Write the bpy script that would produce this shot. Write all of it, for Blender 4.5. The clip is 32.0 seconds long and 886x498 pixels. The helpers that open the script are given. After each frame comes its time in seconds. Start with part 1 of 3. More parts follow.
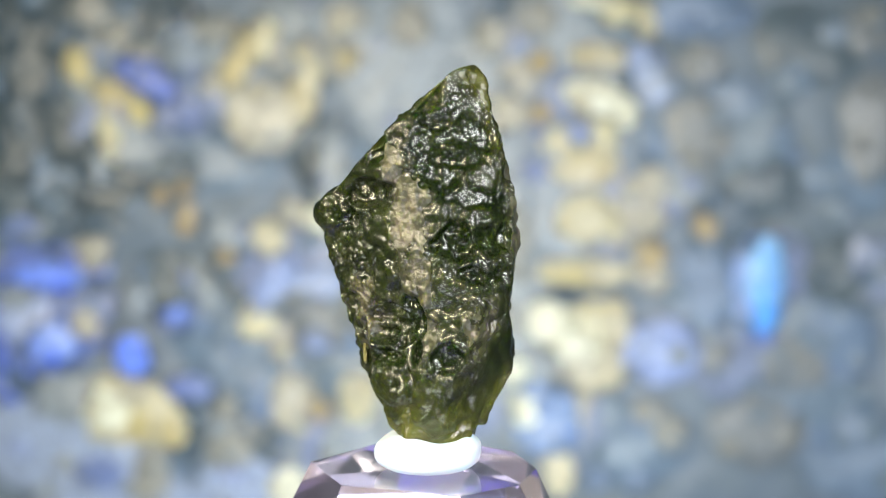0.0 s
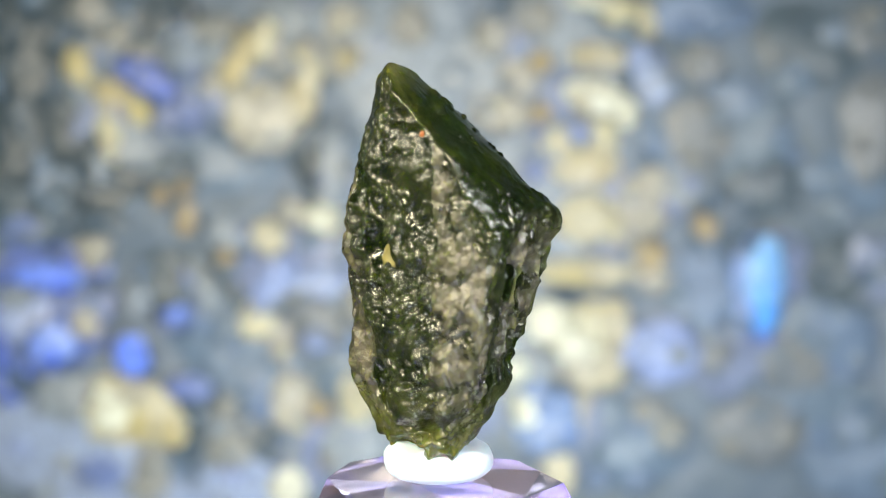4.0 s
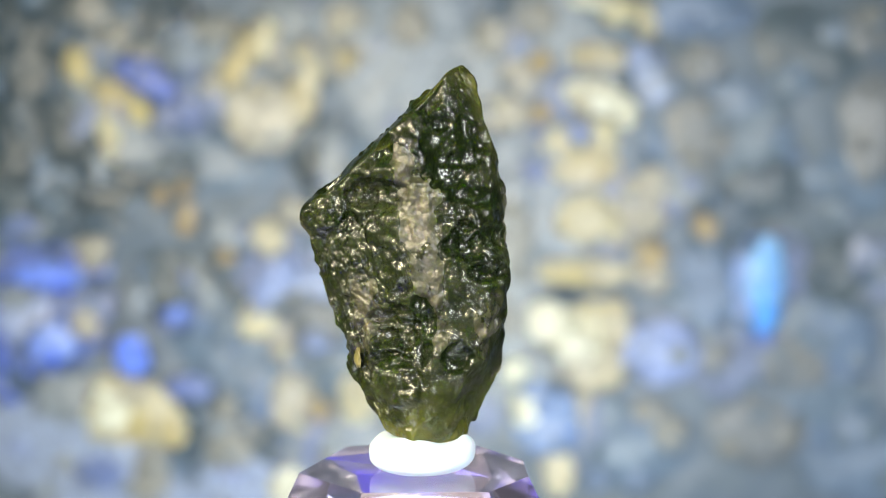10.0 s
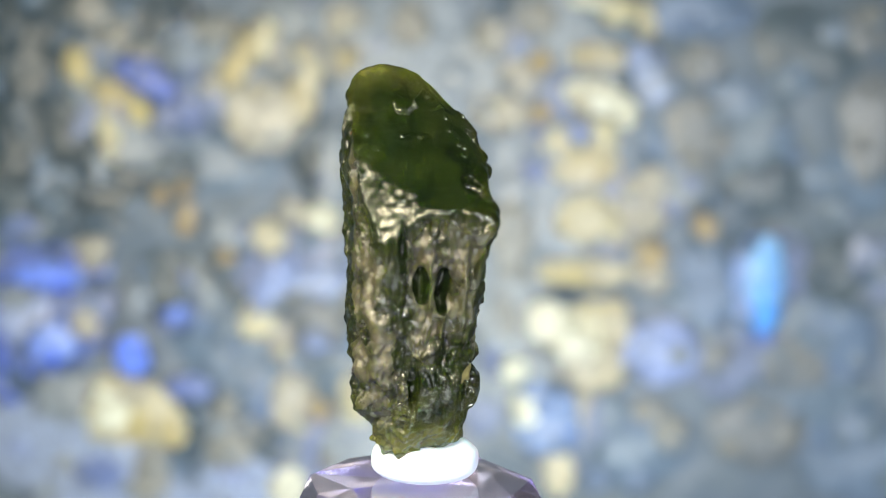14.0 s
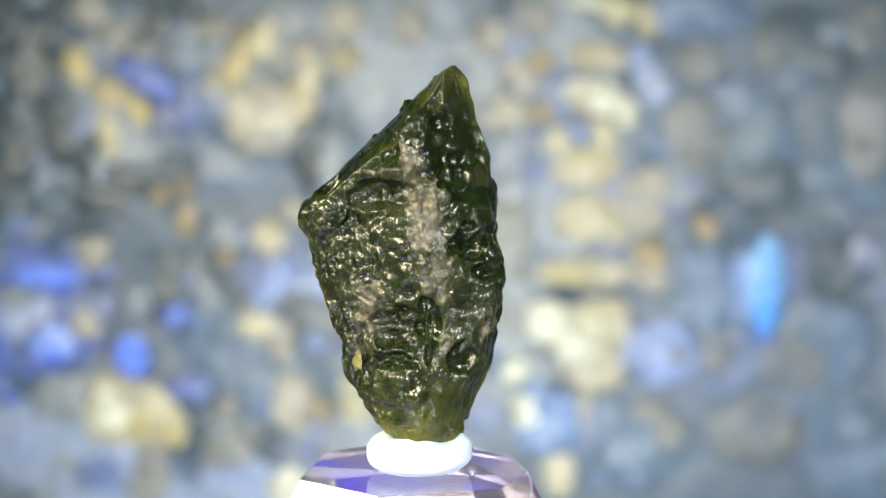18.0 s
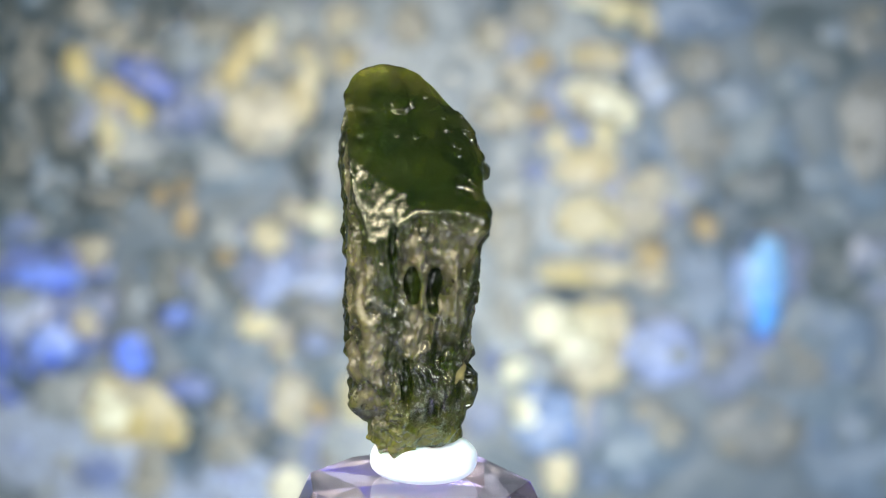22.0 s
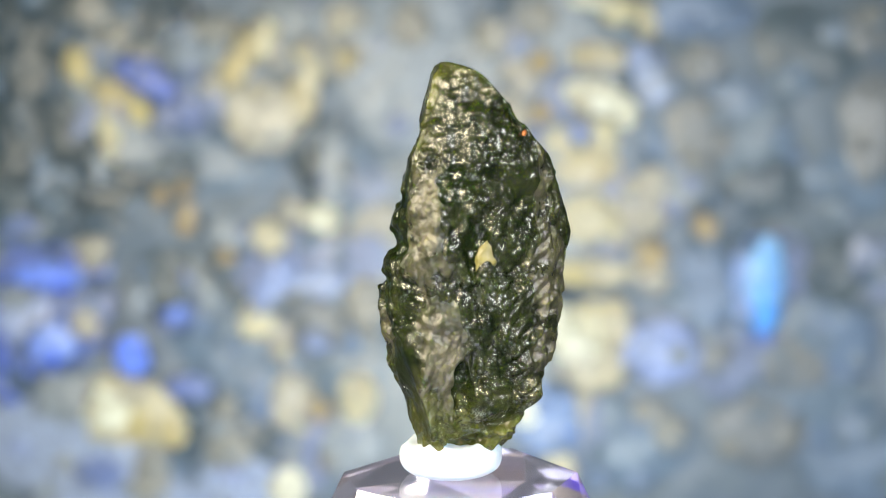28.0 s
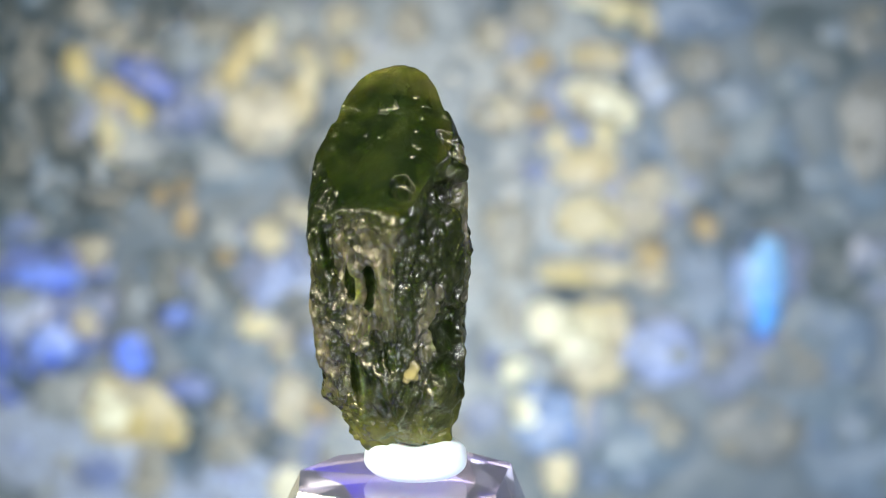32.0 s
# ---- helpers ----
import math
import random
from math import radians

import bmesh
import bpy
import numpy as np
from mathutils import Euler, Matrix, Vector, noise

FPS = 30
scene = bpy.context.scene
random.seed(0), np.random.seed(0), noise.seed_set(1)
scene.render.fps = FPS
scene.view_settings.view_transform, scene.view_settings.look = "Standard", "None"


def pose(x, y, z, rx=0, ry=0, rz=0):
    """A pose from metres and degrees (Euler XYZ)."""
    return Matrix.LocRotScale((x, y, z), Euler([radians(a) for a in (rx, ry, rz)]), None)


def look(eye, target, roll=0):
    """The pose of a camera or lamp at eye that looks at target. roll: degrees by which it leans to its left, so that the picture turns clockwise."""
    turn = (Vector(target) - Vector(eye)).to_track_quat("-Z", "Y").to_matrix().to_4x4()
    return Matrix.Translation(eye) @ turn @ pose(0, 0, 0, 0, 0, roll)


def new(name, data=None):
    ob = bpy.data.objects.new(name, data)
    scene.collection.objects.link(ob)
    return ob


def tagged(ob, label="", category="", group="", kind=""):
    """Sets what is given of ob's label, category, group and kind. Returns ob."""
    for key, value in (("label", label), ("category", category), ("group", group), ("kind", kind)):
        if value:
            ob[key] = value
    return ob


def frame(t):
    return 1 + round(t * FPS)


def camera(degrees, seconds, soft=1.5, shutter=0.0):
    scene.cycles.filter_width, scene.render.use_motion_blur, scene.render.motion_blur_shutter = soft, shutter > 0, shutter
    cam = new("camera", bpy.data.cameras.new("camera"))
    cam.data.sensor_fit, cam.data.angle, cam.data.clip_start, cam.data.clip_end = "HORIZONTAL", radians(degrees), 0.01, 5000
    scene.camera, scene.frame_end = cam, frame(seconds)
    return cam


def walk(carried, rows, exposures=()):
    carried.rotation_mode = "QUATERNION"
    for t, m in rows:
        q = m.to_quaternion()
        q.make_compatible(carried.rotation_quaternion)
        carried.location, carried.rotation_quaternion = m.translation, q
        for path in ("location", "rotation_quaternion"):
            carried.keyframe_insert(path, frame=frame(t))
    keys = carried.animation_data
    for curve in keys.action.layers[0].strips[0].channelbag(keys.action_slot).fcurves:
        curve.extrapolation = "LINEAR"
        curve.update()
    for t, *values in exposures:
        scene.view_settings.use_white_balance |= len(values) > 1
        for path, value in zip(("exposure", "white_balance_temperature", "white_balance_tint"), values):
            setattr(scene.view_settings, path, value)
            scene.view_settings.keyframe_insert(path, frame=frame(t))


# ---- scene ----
# A moldavite crystal turns on a cut-glass stand before a mineral backdrop.
# z = 0 lies half a millimetre above the flat top of the stand; the turning axis stands at x = y = 0.
EYE = (0.00092, -0.12103, 0.03125)
AIM = (0.00092, 0.0, 0.01970)

cam = camera(35.74, 32.0, soft=1.1)
cam.data.dof.use_dof = True
cam.data.dof.focus_distance = 0.1205
cam.data.dof.aperture_fstop = 20.0
walk(cam, [(0, look(EYE, AIM)), (32, look(EYE, AIM))])

# turn of the stand, degrees clockwise as seen from above
TURN = [
    (0.0, 21.5), (0.5, 40.7), (1.0, 69.0), (1.5, 103.0), (2.0, 136.0), (2.5, 162.0), (3.0, 181.5), (3.5, 193.5),
    (4.0, 199.0), (4.5, 198.6), (5.0, 191.4), (5.5, 176.8), (6.0, 155.5), (6.5, 126.7), (7.0, 91.9), (7.5, 59.9),
    (8.0, 30.4), (8.5, 12.0), (9.0, 1.2), (9.5, -0.6), (10.0, 1.7), (10.5, 12.0), (11.0, 43.4), (11.5, 85.0),
    (12.0, 130.0), (12.5, 170.0), (13.0, 201.0), (13.5, 225.0), (14.0, 243.7), (14.5, 258.0), (15.0, 270.0),
    (15.5, 280.0), (16.0, 288.8), (16.5, 298.5), (17.0, 312.0), (17.5, 329.5), (18.0, 350.4), (18.5, 377.4),
    (19.0, 417.0), (19.5, 461.0), (20.0, 503.0), (20.5, 538.8), (21.0, 567.9), (21.5, 591.0), (22.0, 608.0),
    (22.5, 621.2), (23.0, 632.2), (23.5, 642.1), (24.0, 651.9), (24.5, 662.5), (25.0, 676.0), (25.5, 691.0),
    (26.0, 711.0), (26.5, 738.0), (27.0, 773.0), (27.5, 810.0), (28.0, 851.0), (28.5, 889.0), (29.0, 918.0),
    (29.5, 941.1), (30.0, 959.8), (30.5, 974.0), (31.0, 985.2), (31.5, 995.0), (32.0, 1003.5)]


# ---- light ----
def area_lamp(name, eye, target, size, watts, colour):
    data = bpy.data.lights.new(name, "AREA")
    data.shape, data.size, data.energy, data.color = "DISK", size, watts, colour
    ob = new(name, data)
    ob.matrix_world = look(eye, target)
    return ob


world = bpy.data.worlds.new("room_air")
scene.world = world
world.use_nodes = True
world.node_tree.nodes["Background"].inputs[0].default_value = (0.55, 0.65, 0.8, 1)
world.node_tree.nodes["Background"].inputs[1].default_value = 0.2
area_lamp("key_lamp", (-0.085, -0.21, 0.12), (0, 0, 0.015), 0.09, 1.9, (1.0, 0.87, 0.64))
area_lamp("side_lamp", (0.17, -0.15, 0.10), (0, 0, 0.015), 0.08, 0.9, (0.98, 0.98, 1.0))
# unseen fill from the left, added for glints on the stone's side
area_lamp("edge_fill", (-0.19, -0.05, 0.09), (0, 0, 0.018), 0.06, 0.5, (1.0, 0.92, 0.72))
# unseen stand-in for a lit base under the glass, set in front of it
area_lamp("base_lamp", (0.0, -0.05, -0.045), (0, 0, 0.006), 0.04, 0.04, (0.92, 0.96, 1.0))
# added from behind, out of view, to make the stone's edges and foot glow
area_lamp("rim_fill", (0.0, 0.10, -0.06), (0, 0, 0.004), 0.05, 0.05, (0.95, 0.97, 1.0))
# unseen fill added below the view to brighten the backdrop's lower part
area_lamp("backdrop_fill", (0.03, 0.07, -0.06), (0.0, 0.32, -0.035), 0.06, 0.31, (0.88, 0.97, 1.0))
scene.view_settings.exposure = 0.0


# ---- materials ----
def material(name, base, rough=0.5, metal=0.0):
    m = bpy.data.materials.new(name)
    m.use_nodes = True
    nt = m.node_tree
    b = nt.nodes["Principled BSDF"]
    b.inputs["Base Color"].default_value = (*base, 1)
    b.inputs["Roughness"].default_value = rough
    b.inputs["Metallic"].default_value = metal
    return m, nt, b


def node(nt, kind, **values):
    n = nt.nodes.new(kind)
    for k, v in values.items():
        n.inputs[k].default_value = v
    return n


def noise_ramp(nt, scale, stops, detail=4.0, rough=0.55, coord="Object", stretch=(1, 1, 1)):
    """A noise in object space turned into colours; returns its colour output and the noise."""
    tc = nt.nodes.new("ShaderNodeTexCoord")
    mp = nt.nodes.new("ShaderNodeMapping")
    mp.inputs["Scale"].default_value = stretch
    n = node(nt, "ShaderNodeTexNoise", Scale=scale, Detail=detail, Roughness=rough)
    r = nt.nodes.new("ShaderNodeValToRGB")
    while len(r.color_ramp.elements) < len(stops):
        r.color_ramp.elements.new(0.5)
    for e, (p, c) in zip(r.color_ramp.elements, stops):
        e.position, e.color = p, (*c, 1)
    nt.links.new(tc.outputs[coord], mp.inputs[0])
    nt.links.new(mp.outputs[0], n.inputs["Vector"])
    nt.links.new(n.outputs[0], r.inputs[0])
    return r.outputs[0], n


def bump(nt, b, height, strength, distance):
    bm = node(nt, "ShaderNodeBump", Strength=strength, Distance=distance)
    nt.links.new(height, bm.inputs["Height"])
    nt.links.new(bm.outputs[0], b.inputs["Normal"])
    return bm


def stone_material():
    """Green natural glass under a grey-brown etched skin that is worn off in patches; the skin's tan also paints in
    sheen.
    """
    m, nt, b = material("moldavite_glass", (0.05, 0.07, 0.02), 0.12)
    skin, n = noise_ramp(nt, 420, [(0.34, (0.15, 0.15, 0.15)), (0.55, (1, 1, 1))], 4.0, 0.6)
    cover = nt.nodes.new("ShaderNodeAttribute")
    cover.attribute_name = "skin"
    both = nt.nodes.new("ShaderNodeMath")
    both.operation = "MULTIPLY"
    nt.links.new(skin, both.inputs[0])
    nt.links.new(cover.outputs["Fac"], both.inputs[1])
    skin = both.outputs[0]
    glass, _ = noise_ramp(nt, 420, [(0.3, (0.005, 0.013, 0.004)), (0.7, (0.024, 0.040, 0.009))])
    # skin colour, its paler tans standing in for satin sheen
    crust_sheen, _ = noise_ramp(nt, 1100, [(0.33, (0.045, 0.044, 0.024)), (0.52, (0.105, 0.096, 0.062)), (0.75, (0.18, 0.162, 0.115))], 5.0, 0.65)
    mix = nt.nodes.new("ShaderNodeMix")
    mix.data_type = "RGBA"
    nt.links.new(skin, mix.inputs["Factor"])
    # yellow-green base colour imitates light glowing through thin glass
    thin_glow = nt.nodes.new("ShaderNodeAttribute")
    thin_glow.attribute_name = "thin_glow"
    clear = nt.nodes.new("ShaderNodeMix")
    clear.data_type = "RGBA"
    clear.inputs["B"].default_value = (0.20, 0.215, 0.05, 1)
    nt.links.new(thin_glow.outputs["Fac"], clear.inputs["Factor"])
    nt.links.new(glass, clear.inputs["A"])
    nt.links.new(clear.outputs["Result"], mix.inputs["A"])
    nt.links.new(crust_sheen, mix.inputs["B"])
    nt.links.new(mix.outputs["Result"], b.inputs["Base Color"])
    for k, (lo, hi) in {"Roughness": (0.17, 0.52), "Transmission Weight": (0.60, 0.1), "Specular IOR Level": (0.24, 0.85)}.items():
        r = node(nt, "ShaderNodeMapRange")
        r.inputs["To Min"].default_value, r.inputs["To Max"].default_value = lo, hi
        nt.links.new(skin, r.inputs["Value"])
        nt.links.new(r.outputs[0], b.inputs[k])
    b.inputs["IOR"].default_value = 1.5
    b.inputs["Subsurface Weight"].default_value = 0.55
    b.inputs["Subsurface Radius"].default_value = (0.7, 1.0, 0.15)
    b.inputs["Subsurface Scale"].default_value = 0.003
    _, fine = noise_ramp(nt, 1500, [(0, (0, 0, 0)), (1, (1, 1, 1))], 4.0)
    tc = nt.nodes.new("ShaderNodeTexCoord")
    beads = node(nt, "ShaderNodeTexVoronoi", Scale=2100.0)
    beads.feature = "SMOOTH_F1"
    beads.inputs["Smoothness"].default_value = 0.35
    nt.links.new(tc.outputs["Object"], beads.inputs["Vector"])
    patch = node(nt, "ShaderNodeTexNoise", Scale=380.0, Detail=2.0)
    nt.links.new(tc.outputs["Object"], patch.inputs["Vector"])
    show = node(nt, "ShaderNodeMapRange")
    show.inputs["From Min"].default_value, show.inputs["From Max"].default_value = 0.42, 0.62
    nt.links.new(patch.outputs[0], show.inputs["Value"])
    worn = nt.nodes.new("ShaderNodeMath")
    worn.operation = "MULTIPLY"
    nt.links.new(show.outputs[0], worn.inputs[0])
    etched = nt.nodes.new("ShaderNodeAttribute")
    etched.attribute_name = "etched"
    nt.links.new(etched.outputs["Fac"], worn.inputs[1])
    knobs = nt.nodes.new("ShaderNodeMath")
    knobs.operation = "MULTIPLY"
    nt.links.new(beads.outputs["Distance"], knobs.inputs[0])
    nt.links.new(worn.outputs[0], knobs.inputs[1])
    height = nt.nodes.new("ShaderNodeMath")
    height.operation = "MULTIPLY_ADD"
    height.inputs[1].default_value = -1.1
    nt.links.new(knobs.outputs[0], height.inputs[0])
    nt.links.new(fine.outputs[0], height.inputs[2])
    grain = bump(nt, b, height.outputs[0], 0.5, 0.00028)
    _, dust = noise_ramp(nt, 3800, [(0, (0, 0, 0)), (1, (1, 1, 1))], 2.0)
    rough = node(nt, "ShaderNodeBump", Strength=0.6, Distance=0.00011)
    nt.links.new(dust.outputs[0], rough.inputs["Height"])
    fade = nt.nodes.new("ShaderNodeMath")
    fade.operation = "MULTIPLY_ADD"
    fade.inputs[1].default_value, fade.inputs[2].default_value = 0.8, 0.2
    nt.links.new(skin, fade.inputs[0])
    nt.links.new(fade.outputs[0], rough.inputs["Strength"])
    nt.links.new(rough.outputs[0], grain.inputs["Normal"])
    return m


def putty_material():
    m, nt, b = material("white_putty", (0.44, 0.53, 0.61), 0.55)
    _, n = noise_ramp(nt, 500, [(0, (0, 0, 0)), (1, (1, 1, 1))])
    bump(nt, b, n.outputs[0], 0.2, 0.0002)
    b.inputs["Subsurface Weight"].default_value = 0.3
    b.inputs["Subsurface Scale"].default_value = 0.001
    return m


def glass_material():
    m, nt, b = material("cut_glass", (0.35, 0.35, 0.48), 0.08)
    b.inputs["IOR"].default_value = 1.6
    b.inputs["Transmission Weight"].default_value = 0.97
    _, n = noise_ramp(nt, 900, [(0, (0, 0, 0)), (1, (1, 1, 1))])
    bump(nt, b, n.outputs[0], 0.03, 0.0001)
    return m


def slab_material():
    m, nt, b = material("mineral_slab", (0.2, 0.25, 0.32), 0.5)
    col, n = noise_ramp(nt, 22, [(0.28, (0.075, 0.112, 0.150)), (0.45, (0.100, 0.145, 0.200)), (0.60, (0.130, 0.182, 0.258)),
                                 (0.75, (0.17, 0.215, 0.29))], 5.0, 0.6)
    nt.links.new(col, b.inputs["Base Color"])
    _, f = noise_ramp(nt, 160, [(0, (0, 0, 0)), (1, (1, 1, 1))], 5.0)
    bump(nt, b, f.outputs[0], 0.5, 0.002)
    return m


def crystal_material(name, dark, light, rough=0.35):
    """Mottled mineral: a broad tone, finer flecks over it and a tint of its own on each crystal."""
    m, nt, b = material(name, light, rough)
    col, n = noise_ramp(nt, 130, [(0.32, dark), (0.62, light)], 4.0)
    mid = tuple((p + q) / 2 for p, q in zip(dark, light))
    fleck, f = noise_ramp(nt, 420, [(0.36, tuple(c * 0.45 for c in mid)), (0.5, mid), (0.66, tuple(min(1.0, c * 1.35) for c in light))], 2.0)
    mix = nt.nodes.new("ShaderNodeMix")
    mix.data_type = "RGBA"
    mix.inputs["Factor"].default_value = 0.45
    nt.links.new(col, mix.inputs["A"])
    nt.links.new(fleck, mix.inputs["B"])
    own = nt.nodes.new("ShaderNodeObjectInfo")
    hue = nt.nodes.new("ShaderNodeHueSaturation")
    for socket, lo, hi in (("Hue", 0.492, 0.508), ("Saturation", 0.88, 1.15), ("Value", 0.93, 1.07)):
        r = node(nt, "ShaderNodeMapRange")
        r.inputs["To Min"].default_value, r.inputs["To Max"].default_value = lo, hi
        nt.links.new(own.outputs["Random"], r.inputs["Value"])
        nt.links.new(r.outputs[0], hue.inputs[socket])
    nt.links.new(mix.outputs["Result"], hue.inputs["Color"])
    nt.links.new(hue.outputs[0], b.inputs["Base Color"])
    bump(nt, b, n.outputs[0], 0.4, 0.002)
    return m


def plinth_material():
    """Violet on one side and tan on the other, painted to imitate coloured light in the glass above."""
    m, nt, b = material("plinth_tints", (0.5, 0.5, 0.6), 0.4)
    _, n = noise_ramp(nt, 90, [(0, (0, 0, 0)), (1, (1, 1, 1))], 4.0)
    tc = nt.nodes.new("ShaderNodeTexCoord")
    xyz = nt.nodes.new("ShaderNodeSeparateXYZ")
    nt.links.new(tc.outputs["Object"], xyz.inputs[0])
    add = nt.nodes.new("ShaderNodeMath")
    add.operation = "MULTIPLY_ADD"
    add.inputs[1].default_value = 16.0
    nt.links.new(xyz.outputs["X"], add.inputs[0])
    nt.links.new(n.outputs[0], add.inputs[2])
    ramp = nt.nodes.new("ShaderNodeValToRGB")
    ramp.color_ramp.elements.new(0.5)
    ramp.color_ramp.elements.new(0.6)
    for e, (q, c) in zip(ramp.color_ramp.elements, ((0.36, (0.09, 0.05, 0.75)), (0.48, (0.20, 0.18, 0.45)), (0.60, (0.22, 0.20, 0.22)), (0.74, (0.16, 0.11, 0.075)))):
        e.position, e.color = q, (*c, 1)
    nt.links.new(add.outputs[0], ramp.inputs[0])
    nt.links.new(ramp.outputs[0], b.inputs["Base Color"])
    bump(nt, b, n.outputs[0], 0.3, 0.001)
    return m


def wall_material(name, base):
    m, nt, b = material(name, base, 0.8)
    lo = tuple(c * 0.8 for c in base)
    col, n = noise_ramp(nt, 8, [(0.3, lo), (0.7, base)])
    nt.links.new(col, b.inputs["Base Color"])
    bump(nt, b, n.outputs[0], 0.2, 0.002)
    return m


# opaque gold that imitates light shining through a thin chip of glass
GOLD = crystal_material("gold_chip_glow", (0.10, 0.092, 0.034), (0.165, 0.15, 0.06), 0.4)
AMBER = crystal_material("orange_grain", (0.16, 0.05, 0.018), (0.26, 0.085, 0.03), 0.4)
STONE, PUTTY, GLASS, SLAB = stone_material(), putty_material(), glass_material(), slab_material()
# base colours follow each patch's apparent tone, light and blue flash on it included
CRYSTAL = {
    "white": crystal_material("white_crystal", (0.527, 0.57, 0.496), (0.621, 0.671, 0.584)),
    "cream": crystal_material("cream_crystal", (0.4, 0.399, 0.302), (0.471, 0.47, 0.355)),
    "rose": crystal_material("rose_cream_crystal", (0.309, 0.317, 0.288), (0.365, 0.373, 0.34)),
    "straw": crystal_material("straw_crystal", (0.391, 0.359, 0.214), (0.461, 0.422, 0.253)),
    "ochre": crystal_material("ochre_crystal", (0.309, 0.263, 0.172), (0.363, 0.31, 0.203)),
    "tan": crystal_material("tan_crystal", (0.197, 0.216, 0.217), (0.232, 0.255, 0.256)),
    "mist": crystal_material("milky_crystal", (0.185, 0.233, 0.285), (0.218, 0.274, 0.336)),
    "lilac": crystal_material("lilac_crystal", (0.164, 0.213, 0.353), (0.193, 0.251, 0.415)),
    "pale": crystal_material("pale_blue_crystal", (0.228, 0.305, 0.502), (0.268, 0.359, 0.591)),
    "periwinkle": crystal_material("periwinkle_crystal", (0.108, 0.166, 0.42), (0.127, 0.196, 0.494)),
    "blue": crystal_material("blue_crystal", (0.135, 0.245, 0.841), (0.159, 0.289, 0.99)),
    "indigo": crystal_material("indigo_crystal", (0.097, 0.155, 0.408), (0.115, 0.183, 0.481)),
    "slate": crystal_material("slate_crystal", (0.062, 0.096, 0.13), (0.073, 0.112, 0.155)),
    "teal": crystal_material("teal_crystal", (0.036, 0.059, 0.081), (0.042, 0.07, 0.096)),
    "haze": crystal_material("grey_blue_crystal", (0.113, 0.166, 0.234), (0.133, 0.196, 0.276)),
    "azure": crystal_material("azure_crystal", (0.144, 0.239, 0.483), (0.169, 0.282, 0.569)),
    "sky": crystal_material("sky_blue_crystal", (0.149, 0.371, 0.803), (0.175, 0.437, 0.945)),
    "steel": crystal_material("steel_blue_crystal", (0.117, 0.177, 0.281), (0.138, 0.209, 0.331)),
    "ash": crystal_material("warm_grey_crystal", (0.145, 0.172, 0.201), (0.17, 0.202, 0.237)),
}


# ---- building helpers ----
def part(name, bm, mat, parent=None, label="", smooth=False):
    """One mesh object out of a bmesh, under a thing or at top level."""
    me = bpy.data.meshes.new(name)
    bm.to_mesh(me)
    bm.free()
    me.materials.append(mat)
    if smooth:
        me.shade_smooth()
    ob = new(name, me)
    ob.parent = parent
    return tagged(ob, label)


def box(x0, x1, y0, y1, z0, z1):
    bm = bmesh.new()
    bmesh.ops.create_cube(bm, size=1.0)
    for v in bm.verts:
        v.co = Vector(((x0 + x1) / 2 + v.co.x * (x1 - x0), (y0 + y1) / 2 + v.co.y * (y1 - y0), (z0 + z1) / 2 + v.co.z * (z1 - z0)))
    return bm


# ---- noise on arrays, for the stone's surface ----
def hash3(i, j, k, seed):
    h = (i * 374761393 + j * 668265263 + k * 1274126177 + seed * 974711) & 0xFFFFFFFF
    h = ((h ^ (h >> 13)) * 1103515245) & 0xFFFFFFFF
    h = ((h ^ (h >> 16)) * 668265263) & 0xFFFFFFFF
    return (h ^ (h >> 15)) / 4294967296.0


def value_noise(p, seed):
    """Smooth noise in -1..1 at the rows of p."""
    c = np.floor(p).astype(np.int64)
    f = p - c
    f = f * f * f * (f * (f * 6 - 15) + 10)
    out = np.zeros(len(p))
    for dx in (0, 1):
        for dy in (0, 1):
            for dz in (0, 1):
                w = (f[:, 0] if dx else 1 - f[:, 0]) * (f[:, 1] if dy else 1 - f[:, 1]) * (f[:, 2] if dz else 1 - f[:, 2])
                out += w * hash3(c[:, 0] + dx, c[:, 1] + dy, c[:, 2] + dz, seed)
    return out * 2 - 1


def fbm(p, seed, octaves=4, gain=0.5):
    total, amp = np.zeros(len(p)), 1.0
    for o in range(octaves):
        total += amp * value_noise(p * 2.03 ** o + o * 17.3, seed + o)
        amp *= gain
    return total


def crease(f):
    """Absolute value with a softened fold."""
    return np.sqrt(f * f + 0.012) - 0.11


def cells(p, seed):
    """Distance to the nearest of scattered points (one per unit cell) and a random number of it."""
    c = np.floor(p).astype(np.int64)
    best, tag = np.full(len(p), 9.0), np.zeros(len(p))
    for dx in (-1, 0, 1):
        for dy in (-1, 0, 1):
            for dz in (-1, 0, 1):
                i, j, k = c[:, 0] + dx, c[:, 1] + dy, c[:, 2] + dz
                q = np.stack([i + hash3(i, j, k, seed), j + hash3(i, j, k, seed + 1), k + hash3(i, j, k, seed + 2)], 1)
                d = np.sqrt(((p - q) ** 2).sum(1))
                near = d < best
                best[near] = d[near]
                tag[near] = hash3(i, j, k, seed + 3)[near]
    return best, tag


